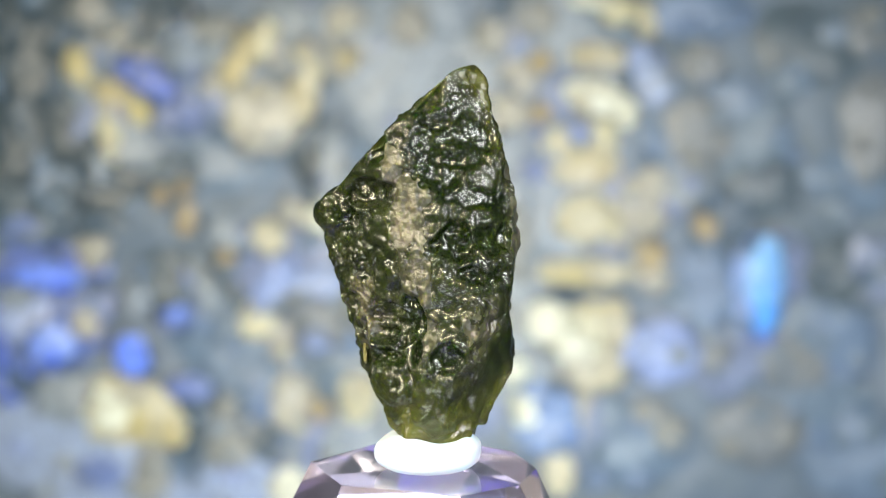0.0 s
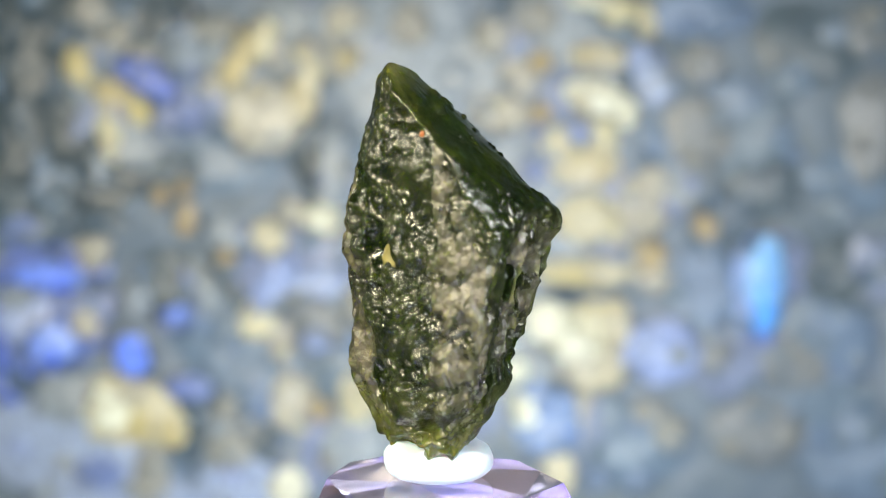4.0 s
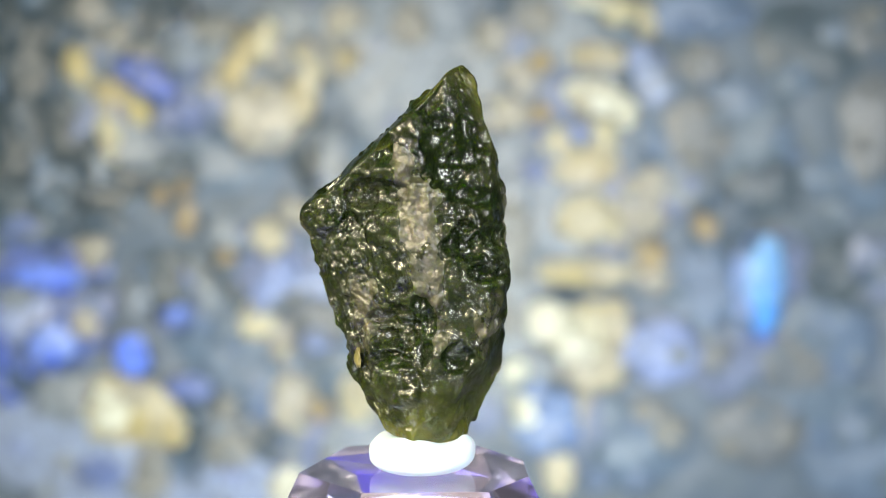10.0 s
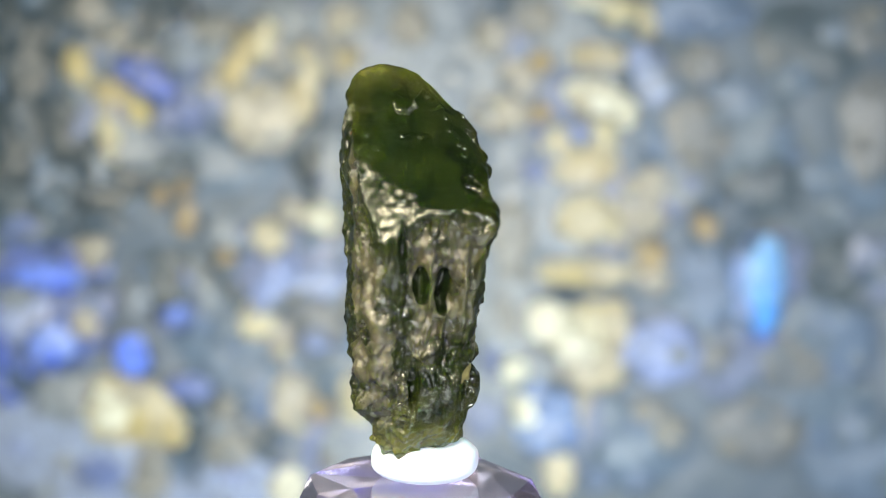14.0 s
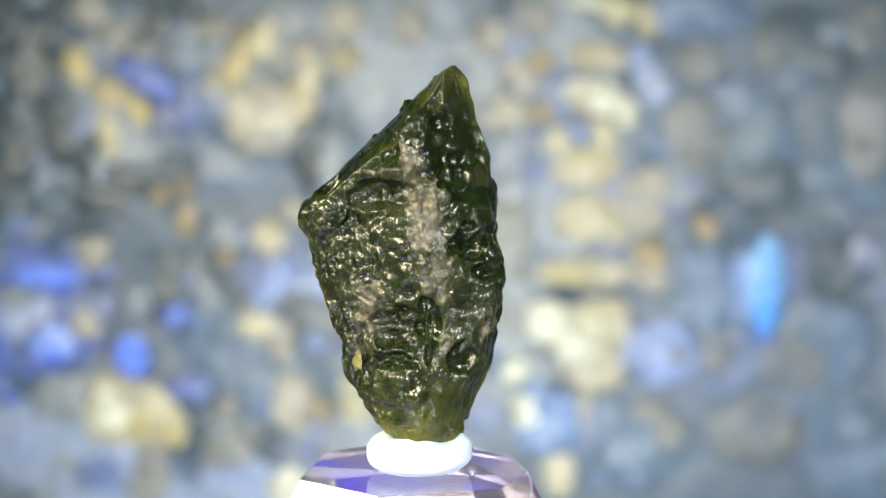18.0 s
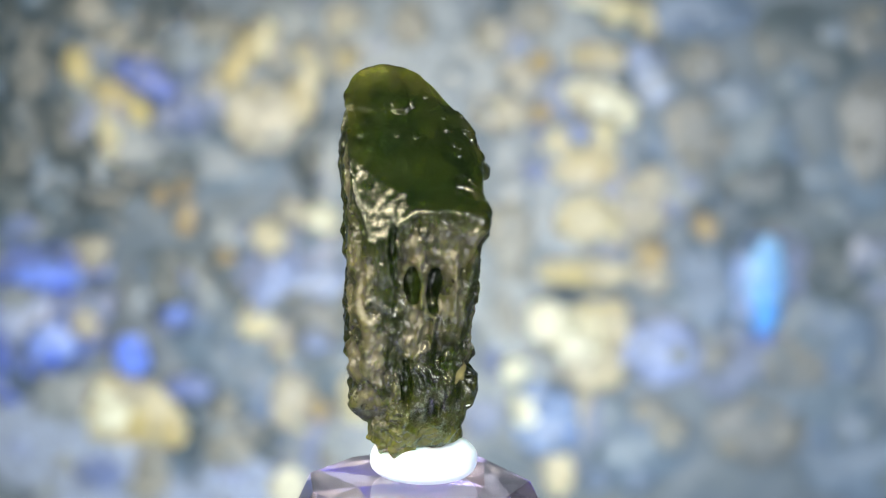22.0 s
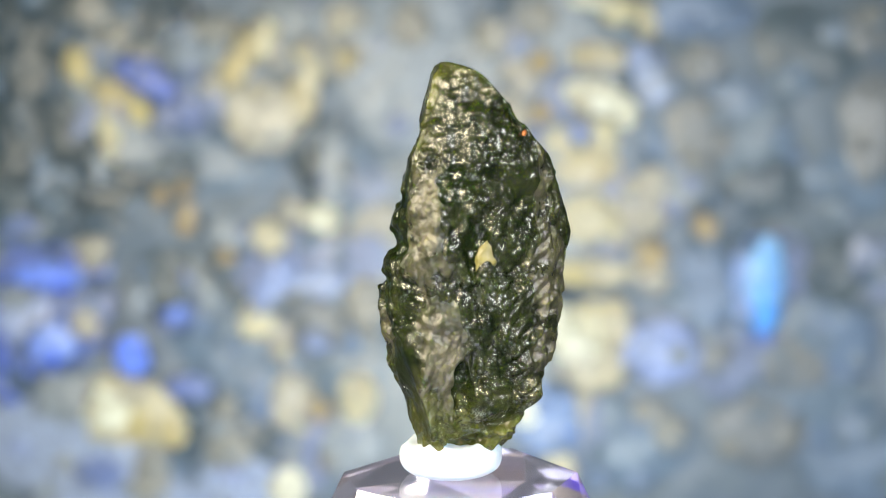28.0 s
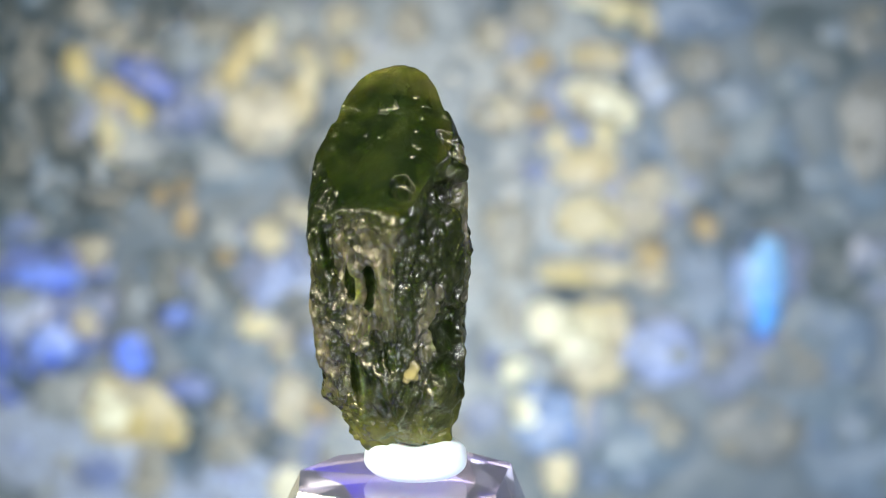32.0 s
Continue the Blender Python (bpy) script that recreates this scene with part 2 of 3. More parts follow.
# ---- the room ----
def room():
    grey = wall_material("grey_wall_paint", (0.13, 0.135, 0.15))
    dark = wall_material("dark_table_top", (0.15, 0.15, 0.18))
    for name, b in (("floor", (-0.6, 0.6, -0.6, 0.6, -0.14, -0.12)),):
        tagged(part(name, box(*b), dark), "dark matt table top under the display", "floor", kind="structure")
    for name, b in (("wall_north", (-0.6, 0.6, 0.6, 0.62, -0.12, 0.6)), ("wall_south", (-0.6, 0.6, -0.62, -0.6, -0.12, 0.6)),
                    ("wall_west", (-0.62, -0.6, -0.6, 0.6, -0.12, 0.6)), ("wall_east", (0.6, 0.62, -0.6, 0.6, -0.12, 0.6))):
        tagged(part(name, box(*b), grey), "plain grey painted wall", "wall", kind="structure")
    tagged(part("ceiling", box(-0.62, 0.62, -0.62, 0.62, 0.6, 0.62), grey), "plain grey ceiling", "ceiling", kind="structure")


room()


# ---- the mineral backdrop ----
FAR = 0.42                      # metres from the eye to the slab's face
STEP = FAR / 2431.0             # metres on the slab for one unit of its layout
BACK = look(EYE, AIM) @ pose(0, 0, -FAR)


def backdrop():
    """A rough slab that faces the camera, with shards of crystal set in it."""
    nx, ny, w, h = 150, 96, 0.46, 0.30
    bm = bmesh.new()
    rows = []
    for j in range(ny + 1):
        row = []
        for i in range(nx + 1):
            x, y = (i / nx - 0.5) * w, (j / ny - 0.5) * h
            d = 0.003 * noise.noise(Vector((x * 30, y * 30, 1.0))) + 0.001 * noise.noise(Vector((x * 90, y * 90, 4.0)))
            row.append(bm.verts.new((x, y, d)))
        rows.append(row)
    for j in range(ny):
        for i in range(nx):
            bm.faces.new((rows[j][i], rows[j][i + 1], rows[j + 1][i + 1], rows[j + 1][i]))
    rim = rows[0] + [r[-1] for r in rows[1:-1]] + rows[-1][::-1] + [r[0] for r in rows[-2:0:-1]]
    low = [bm.verts.new((v.co.x, v.co.y, -0.03)) for v in rim]
    for a in range(len(rim)):
        b = (a + 1) % len(rim)
        bm.faces.new((rim[a], low[a], low[b], rim[b]))
    bm.faces.new(low[::-1])
    bmesh.ops.recalc_face_normals(bm, faces=bm.faces)
    slab = part("backdrop", bm, SLAB, smooth=True)
    slab.matrix_world = BACK
    tagged(slab, "out-of-focus grey-blue mineral slab with cream and blue crystals", "backdrop", kind="structure")
    return slab


def shard(slab, kind, x, y, w, h, lean, rng, lift):
    """An irregular, flat-topped crystal; x, y, w, h in the slab's layout units."""
    bm = bmesh.new()
    bmesh.ops.create_icosphere(bm, subdivisions=3 if w > 40 else 2, radius=1.0)
    at = Vector((x, y, w)) * 0.0137
    for v in bm.verts:
        k = 1.0 + 0.30 * noise.noise(v.co * 1.4 + at) + 0.16 * noise.noise(v.co * 3.3 + at)
        out = min(1.0, math.hypot(v.co.x, v.co.y)) ** 0.6 / max(1e-6, math.hypot(v.co.x, v.co.y))
        v.co = Vector((v.co.x * out * k * w * 0.5 * STEP, v.co.y * out * k * h * 0.5 * STEP, v.co.z * k * 0.0022))
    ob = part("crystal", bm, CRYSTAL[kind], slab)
    ob.matrix_basis = pose((x - 784) * STEP, (441 - y) * STEP, lift, rng.uniform(-5, 5), rng.uniform(-5, 5), lean)
    return ob


NEAR = {"white": "white cream", "cream": "cream straw rose", "rose": "rose cream mist", "straw": "straw cream", "ochre": "ochre tan", "tan": "tan mist rose",
        "mist": "mist tan lilac", "lilac": "lilac mist haze", "pale": "pale mist", "periwinkle": "periwinkle lilac", "blue": "blue",
        "indigo": "indigo slate", "slate": "slate haze", "teal": "teal slate", "haze": "haze steel", "azure": "azure steel", "sky": "sky", "steel": "steel haze", "ash": "ash haze tan"}


def grow(slab, lift, kind, rows, rng=random.Random(5)):
    """Crystals of one kind at one depth of the slab, each with smaller ones grown into its rim."""
    for x, y, w, h, lean in rows:
        shard(slab, kind, x, y, w, h, lean, rng, lift + 0.0008 * rng.random())
        near = NEAR[kind].split()
        for _ in range(3 if w * h < 5000 else 5):
            a, k, far = rng.uniform(0, 6.28), rng.uniform(0.16, 0.38), rng.uniform(0.2, 0.5)
            shard(slab, rng.choice(near), x + far * w * math.cos(a), y + far * h * math.sin(a), w * k, h * k, rng.uniform(-60, 60), rng, lift + 0.0016)


slab = backdrop()
# broad plates that give the slab its zones; their tones also offset the lamps' falloff
grow(slab, 0.001, "slate", [(230, 45, 200, 110, 0), (250, 305, 230, 90, 0), (60, 395, 140, 80, 0), (90, 100, 160, 160, 0)])
grow(slab, 0.000, "slate", [(40, 130, 190, 330, 0), (170, 365, 220, 110, 0), (10, 320, 110, 220, 0), (300, 60, 110, 170, 0), (430, 500, 90, 120, 0),
                            (300, 495, 120, 120, 0), (560, 275, 110, 120, 0), (1420, 80, 190, 150, 0), (1350, 330, 130, 110, 10), (1470, 480, 150, 110, 0),
                            (1290, 395, 90, 110, 0), (885, 60, 60, 110, 0), (340, 800, 70, 170, 0), (470, 790, 110, 110, 0)])
grow(slab, 0.000, "haze", [(350, 290, 260, 110, 0), (400, 630, 230, 230, 0), (1100, 790, 200, 150, 0), (1450, 590, 220, 170, 0), (1330, 240, 170, 150, 0),
                           (1440, 720, 240, 120, 0), (1180, 200, 150, 170, 0), (1500, 330, 160, 130, 0), (90, 300, 130, 170, 0), (620, 330, 120, 160, 0),
                           (640, 640, 160, 200, 0), (1120, 66, 80, 50, 0)])
grow(slab, 0.000, "mist", [(960, 120, 300, 270, 0), (1010, 350, 280, 280, 0), (720, 120, 260, 260, 0), (740, 420, 300, 330, 0), (720, 720, 300, 260, 0),
                           (930, 620, 170, 330, 0), (560, 500, 230, 210, 0), (380, 120, 170, 170, 0), (600, 60, 170, 150, 0)])
grow(slab, 0.001, "lilac", [(130, 535, 150, 110, 0), (1540, 480, 100, 110, 0), (1390, 480, 80, 130, 0),
                            (560, 800, 190, 150, 0), (1290, 640, 150, 120, 0), (350, 185, 120, 120, 0), (1000, 760, 160, 150, 0), (560, 440, 130, 80, 0)])
grow(slab, 0.001, "pale", [(110, 780, 290, 200, 0), (200, 880, 260, 110, 0), (420, 860, 200, 110, 0), (60, 560, 150, 130, 0)])
grow(slab, 0.001, "steel", [(1235, 25, 190, 90, 0), (1240, 515, 130, 160, 0), (1290, 175, 110, 80, 0), (1510, 800, 190, 170, 0), (440, 660, 160, 140, 0), (1480, 610, 150, 130, 0)])
grow(slab, 0.001, "indigo", [(15, 620, 90, 190, 0), (90, 482, 190, 90, 0), (85, 610, 170, 110, 0), (55, 410, 100, 60, 0)])
grow(slab, 0.002, "teal", [(70, 150, 130, 280, 0), (30, 250, 90, 170, 0), (170, 290, 90, 90, 0), (130, 235, 120, 150, 0), (100, 25, 110, 80, 0), (285, 55, 70, 120, 0), (190, 350, 120, 70, 0),
                           (20, 40, 80, 110, 0), (235, 320, 100, 60, 0), (330, 30, 50, 70, 0), (560, 300, 60, 80, 0)])
grow(slab, 0.002, "ash", [(1540, 225, 110, 180, 0), (1340, 760, 180, 110, 0), (1240, 115, 80, 90, 0), (1225, 245, 110, 150, 0), (1400, 645, 120, 110, 0),
                          (1255, 625, 80, 80, 0), (1530, 60, 90, 80, 0), (560, 575, 110, 80, 0)])
# the tall pale crystals and the broken blocks beside them
grow(slab, 0.003, "mist", [(195, 195, 100, 250, 36), (245, 255, 85, 100, 10), (170, 95, 80, 50, 0), (330, 90, 70, 90, 0), (520, 35, 110, 70, 0),
                           (590, 300, 60, 150, 0), (410, 412, 75, 70, 0), (360, 505, 52, 110, 22), (40, 525, 62, 50, 0), (250, 530, 54, 70, 0),
                           (130, 700, 120, 90, 0), (940, 650, 80, 70, 0), (985, 255, 90, 80, 0), (1200, 330, 90, 90, 0), (1130, 480, 120, 90, 0), (620, 790, 110, 110, 0)])
grow(slab, 0.003, "tan", [(165, 22, 66, 62, 0), (210, 70, 54, 54, 0), (262, 98, 48, 44, 0), (385, 55, 80, 50, 0), (505, 90, 90, 90, 0), (595, 105, 80, 80, 0),
                          (870, 70, 66, 66, 0), (945, 40, 80, 60, 0), (730, 50, 70, 80, 0), (275, 835, 60, 100, 0), (400, 725, 44, 60, -25), (402, 785, 82, 100, 0),
                          (447, 760, 48, 46, 0), (1150, 728, 70, 44, -20), (1182, 765, 60, 60, 0), (900, 420, 90, 130, 0), (1000, 650, 90, 50, 0), (650, 540, 80, 110, 0)])
grow(slab, 0.003, "rose", [(470, 208, 135, 118, 0), (445, 245, 52, 66, 0), (380, 150, 42, 42, 0), (1130, 372, 92, 112, 0), (1100, 430, 72, 56, 0),
                           (1150, 330, 56, 66, 0), (520, 376, 56, 44, 0), (155, 575, 54, 54, 0), (170, 462, 48, 46, 0), (520, 712, 80, 100, 0), (885, 205, 96, 60, 0),
                           (915, 142, 60, 60, 0), (170, 436, 66, 34, 0), (610, 42, 66, 60, 0), (1152, 480, 70, 66, 0), (500, 605, 40, 90, 0), (1025, 725, 34, 90, -20)])
grow(slab, 0.004, "cream", [(200, 235, 52, 108, 6), (470, 70, 60, 76, -20), (545, 165, 46, 130, -12), (1060, 106, 100, 44, 0), (1090, 26, 66, 44, 0),
                            (1140, 42, 38, 62, 10), (1035, 298, 120, 66, 0), (1066, 255, 46, 86, 0), (985, 255, 60, 54, 20), (1035, 388, 104, 90, 0),
                            (1045, 482, 180, 46, 0), (1090, 578, 46, 112, 0), (1050, 555, 82, 96, 0), (1052, 652, 100, 80, 0), (235, 722, 190, 112, -15), (480, 420, 62, 62, 0),
                            (986, 832, 54, 76, 0), (575, 390, 66, 52, 0), (460, 566, 62, 66, 0), (635, 705, 70, 90, 0)])
grow(slab, 0.005, "straw", [(146, 125, 46, 70, 22), (205, 170, 76, 46, -20), (244, 197, 44, 66, 40), (427, 115, 46, 96, -28), (312, 757, 52, 62, 8),
                            (1065, 540, 60, 50, 0), (1000, 488, 90, 34, 0), (615, 112, 40, 44, 0), (262, 750, 66, 60, 0)])
grow(slab, 0.005, "ochre", [(292, 348, 36, 38, 0), (332, 335, 34, 34, 0), (336, 390, 40, 62, 0), (568, 722, 46, 38, 0), (955, 204, 38, 36, 0),
                            (955, 114, 42, 42, 0), (1243, 402, 42, 48, 0), (1146, 452, 52, 56, 0), (405, 455, 34, 34, 0)])
grow(slab, 0.006, "white", [(1050, 176, 112, 56, -14), (1102, 204, 44, 52, -10), (972, 572, 84, 86, 0), (1020, 612, 88, 56, 0), (203, 722, 84, 72, 0),
                            (516, 856, 64, 74, 0), (574, 388, 50, 44, 0), (930, 722, 56, 60, 0), (1042, 10, 74, 26, 0), (908, 655, 50, 44, 0)])
grow(slab, 0.006, "pale", [(490, 500, 54, 120, -35), (570, 500, 106, 54, 0), (1160, 622, 130, 110, 0), (1150, 152, 70, 80, 0), (1130, 108, 54, 50, 0),
                           (560, 602, 50, 36, 0), (1022, 240, 44, 30, 0)])
grow(slab, 0.006, "azure", [(965, 760, 112, 84, 0), (985, 722, 60, 60, 0), (1335, 505, 100, 160, 0), (950, 690, 70, 30, 0)])
grow(slab, 0.006, "periwinkle", [(268, 142, 118, 52, -25), (340, 682, 80, 44, 0), (185, 832, 80, 54, 0), (318, 560, 56, 44, 20), (1342, 585, 44, 54, 0), (345, 205, 50, 50, 0)])
grow(slab, 0.009, "blue", [(100, 488, 112, 44, 0), (106, 606, 90, 66, 0), (245, 626, 58, 74, 10), (322, 552, 38, 28, 20)])
grow(slab, 0.010, "sky", [(1342, 486, 64, 118, -4), (1338, 545, 44, 90, 0)])
grow(slab, 0.007, "haze", [(1040, 522, 170, 15, 0)])


# ---- the stand ----
MM = 0.001
AXIS_OFF = (-0.0010, 0.0013)     # the stand sits a little off the turning axis


TABLE = [(30, 9.5), (68, 11.0), (100, 12.0), (132, 13.0), (182, 12.0), (230, 9.0), (309, 8.0), (353, 8.6)]   # azimuth and radius (mm) of its corners


def corners(grow_by, z, shift=0.0):
    """The outline of the stand, widened by so many mm, at the height z (mm)."""
    out = []
    for at, far in TABLE:
        a = radians(at + shift)
        out.append(Vector(((far + grow_by) * math.cos(a), (far + grow_by) * math.sin(a), z)) * MM)
    return out


def facet(name, stand_ob, *outline):
    bm = bmesh.new()
    bm.faces.new([bm.verts.new(co) for co in outline])
    return part(name, bm, GLASS, stand_ob)


def stand():
    """A cut-glass block: an uneven flat table, steep crown facets, a girdle and a tapering foot, closed all round."""
    ob = new("display_stand")
    n = len(TABLE)
    table, crown, girdle = corners(0.0, -0.5), corners(3.6, -8.0, 4.0), corners(3.6, -9.2, 4.0)
    belly, foot = corners(0.5, -16.0, -6.0), corners(-3.0, -24.0)
    facet("table", ob, *table)
    for i in range(n):
        j = (i + 1) % n
        facet("crown_facet", ob, table[i], crown[i], table[j])
        facet("crown_facet", ob, table[j], crown[i], crown[j])
        facet("girdle_facet", ob, crown[i], girdle[i], girdle[j], crown[j])
        facet("pavilion_facet", ob, girdle[i], belly[i], girdle[j])
        facet("pavilion_facet", ob, girdle[j], belly[i], belly[j])
        facet("foot_facet", ob, belly[i], foot[i], belly[j])
        facet("foot_facet", ob, belly[j], foot[i], foot[j])
    facet("underside", ob, *foot[::-1])
    for piece in ob.children:
        piece.visible_shadow = False
    return tagged(ob, "clear violet-tinted cut-glass display stand with polished facets", "stand")


def plinth():
    bm = bmesh.new()
    bmesh.ops.create_cone(bm, cap_ends=True, segments=64, radius1=0.03, radius2=0.026, depth=0.096)
    bmesh.ops.translate(bm, verts=bm.verts, vec=(0, 0, -0.072))
    # added support, out of view; its colours only serve the glass
    ob = part("plinth", bm, plinth_material())
    return tagged(ob, "unseen plinth painted violet to tan to colour the glass stand", "plinth", kind="structure")


def putty():
    """A squashed ball of white putty with a dented, wavy top."""
    bm = bmesh.new()
    bmesh.ops.create_uvsphere(bm, u_segments=64, v_segments=32, radius=1.0)
    for v in bm.verts:
        a, out = math.atan2(v.co.y, v.co.x), math.hypot(v.co.x, v.co.y)
        flat = math.copysign(abs(v.co.z) ** 0.8, v.co.z)
        r = (4.72 + 0.14 * math.sin(2 * a + 0.6) + 0.1 * noise.noise(v.co * 2.0)) * out ** 0.5
        z = 1.45 + flat * 1.45
        if flat > 0.0:
            z += flat * (0.22 * math.sin(3 * a + 1.0) + 0.25 * noise.noise(v.co * 2.5) - 0.5 * max(0.0, 0.5 - out))
        v.co = Vector((AXIS_OFF[0] + math.cos(a) * r * MM, AXIS_OFF[1] + math.sin(a) * r * MM, (max(z, 0.0) * 1.17 - 0.5) * MM))
    ob = part("putty", bm, PUTTY, smooth=True)
    return tagged(ob, "blob of bright white mounting putty pressed onto the stand", "putty")


# ---- the stone ----
STONE_MID = (-1.5, 2.75, 18.7)      # mm, the middle of the stone above the stand
FACES = [                            # azimuth, elevation and distance (mm) of the broken faces
    (173.0, 46.6, 10.04), (153.8, 44.2, 10.64), (196.1, 44.2, 10.31), (139.6, 21.8, 9.66), (62.2, -5.0, 5.64), (184.1, -32.5, 10.82),
    (283.1, -1.4, 5.94), (331.2, 7.7, 7.62), (229.4, -13.1, 7.27), (101.5, -3.2, 7.18), (7.3, -37.0, 14.52), (190.5, -62.6, 15.13),
    (319.6, 17.5, 8.22), (332.7, -18.4, 9.04), (166.7, -13.5, 7.90), (60.0, -16.3, 7.41), (27.6, 14.4, 8.72), (251.8, -3.3, 5.69),
    (293.0, -22.1, 9.97), (76.4, 0.0, 5.64), (103.5, -32.6, 11.68), (308.0, 11.9, 6.80), (250.0, 80.0, 16.89), (21.0, 55.0, 16.80),
    (15.7, -2.3, 7.87), (147.8, -27.0, 10.15), (207.1, -15.9, 8.94), (56.5, 9.2, 7.76), (274.2, 24.1, 9.54)]
NOTCHES = [                          # azimuth, height, half width, half height, depth (mm) of the breaks in its outline
    (236, 6.0, 3.0, 1.3, 0.9), (80, 12.5, 2.2, 0.8, 0.7), (282, 15.6, 2.2, 2.6, 0.7), (112, 15.6, 1.6, 2.6, 0.4),
    (58, -16.6, 5.5, 1.7, 1.3), (249, -5.8, 2.6, 2.2, 1.2), (302, 12.2, 1.6, 0.8, 0.5), (272, 7.8, 1.6, 0.7, 0.4),
    (249, -10.8, 2.6, 2.2, -0.65), (69, -11.6, 2.6, 2.0, -0.55), (236, 15.2, 1.8, 2.0, -0.25), (140, 15.0, 1.5, 2.0, -0.45),
    (250, 7.9, 1.6, 1.0, -0.6), (104, -16.4, 2.0, 1.5, -0.3), (342, -16.4, 2.0, 1.3, -0.3), (245, 2.8, 2.0, 1.5, -0.35)]
PITS = [                             # azimuth, height, half width, half height, depth (mm) of the larger etched hollows
    (277, -5.8, 1.3, 3.1, 0.9), (247, -8.6, 2.0, 0.9, 0.5), (312, 1.7, 1.9, 1.8, 0.9), (303, 8.1, 2.4, 2.0, 0.5),
    (245, 9.8, 0.85, 1.6, 0.5), (211, 3.9, 1.0, 0.9, 0.4), (341, 2.2, 2.0, 1.4, 0.6), (336, -1.2, 1.7, 0.7, 0.32),
    (298, 10.6, 2.0, 1.8, 0.3), (338, 11.0, 2.0, 1.9, 0.5), (335, 5.6, 3.6, 0.9, 0.28), (321, 8.9, 2.8, 0.9, 0.4),
    (324, -0.9, 1.4, 0.8, 0.5), (307, -8.5, 1.4, 1.9, 0.5)]
GASHES = [
    (37, -10.3, 0.85, 2.7, 0.7), (48, 1.8, 1.3, 2.4, 0.7), (90, -13.7, 2.0, 1.1, 0.6), (34, 6.9, 1.8, 1.7, 0.5),
    (162, -1.3, 0.65, 1.6, 1.2), (175, -1.6, 0.6, 1.9, 1.1), (157, -9.9, 0.5, 2.4, 0.8), (151, 1.7, 0.35, 3.0, 0.5),
    (189, -7.6, 1.2, 1.6, 0.5), (198, 6.7, 1.1, 1.0, 0.8), (196, 4.2, 2.2, 2.0, -0.35), (353, 2.1, 1.2, 1.2, 0.6)]


SATIN = [                            # azimuth, height, spread in degrees and in mm of the skin's dull, unbroken patches, partly painted sheen
    (121, -4.0, 17, 9.0), (112, 7.0, 9, 4.5), (12, 4.0, 14, 6.5), (20, -7.0, 16, 6.0), (278, 0.0, 16, 9.0),
    (174, -1.0, 19, 6.0), (262, 8.0, 9, 4.0), (222, -5.0, 14, 4.0), (140, -7.0, 9, 4.0), (330, -5.0, 12, 3.0)]


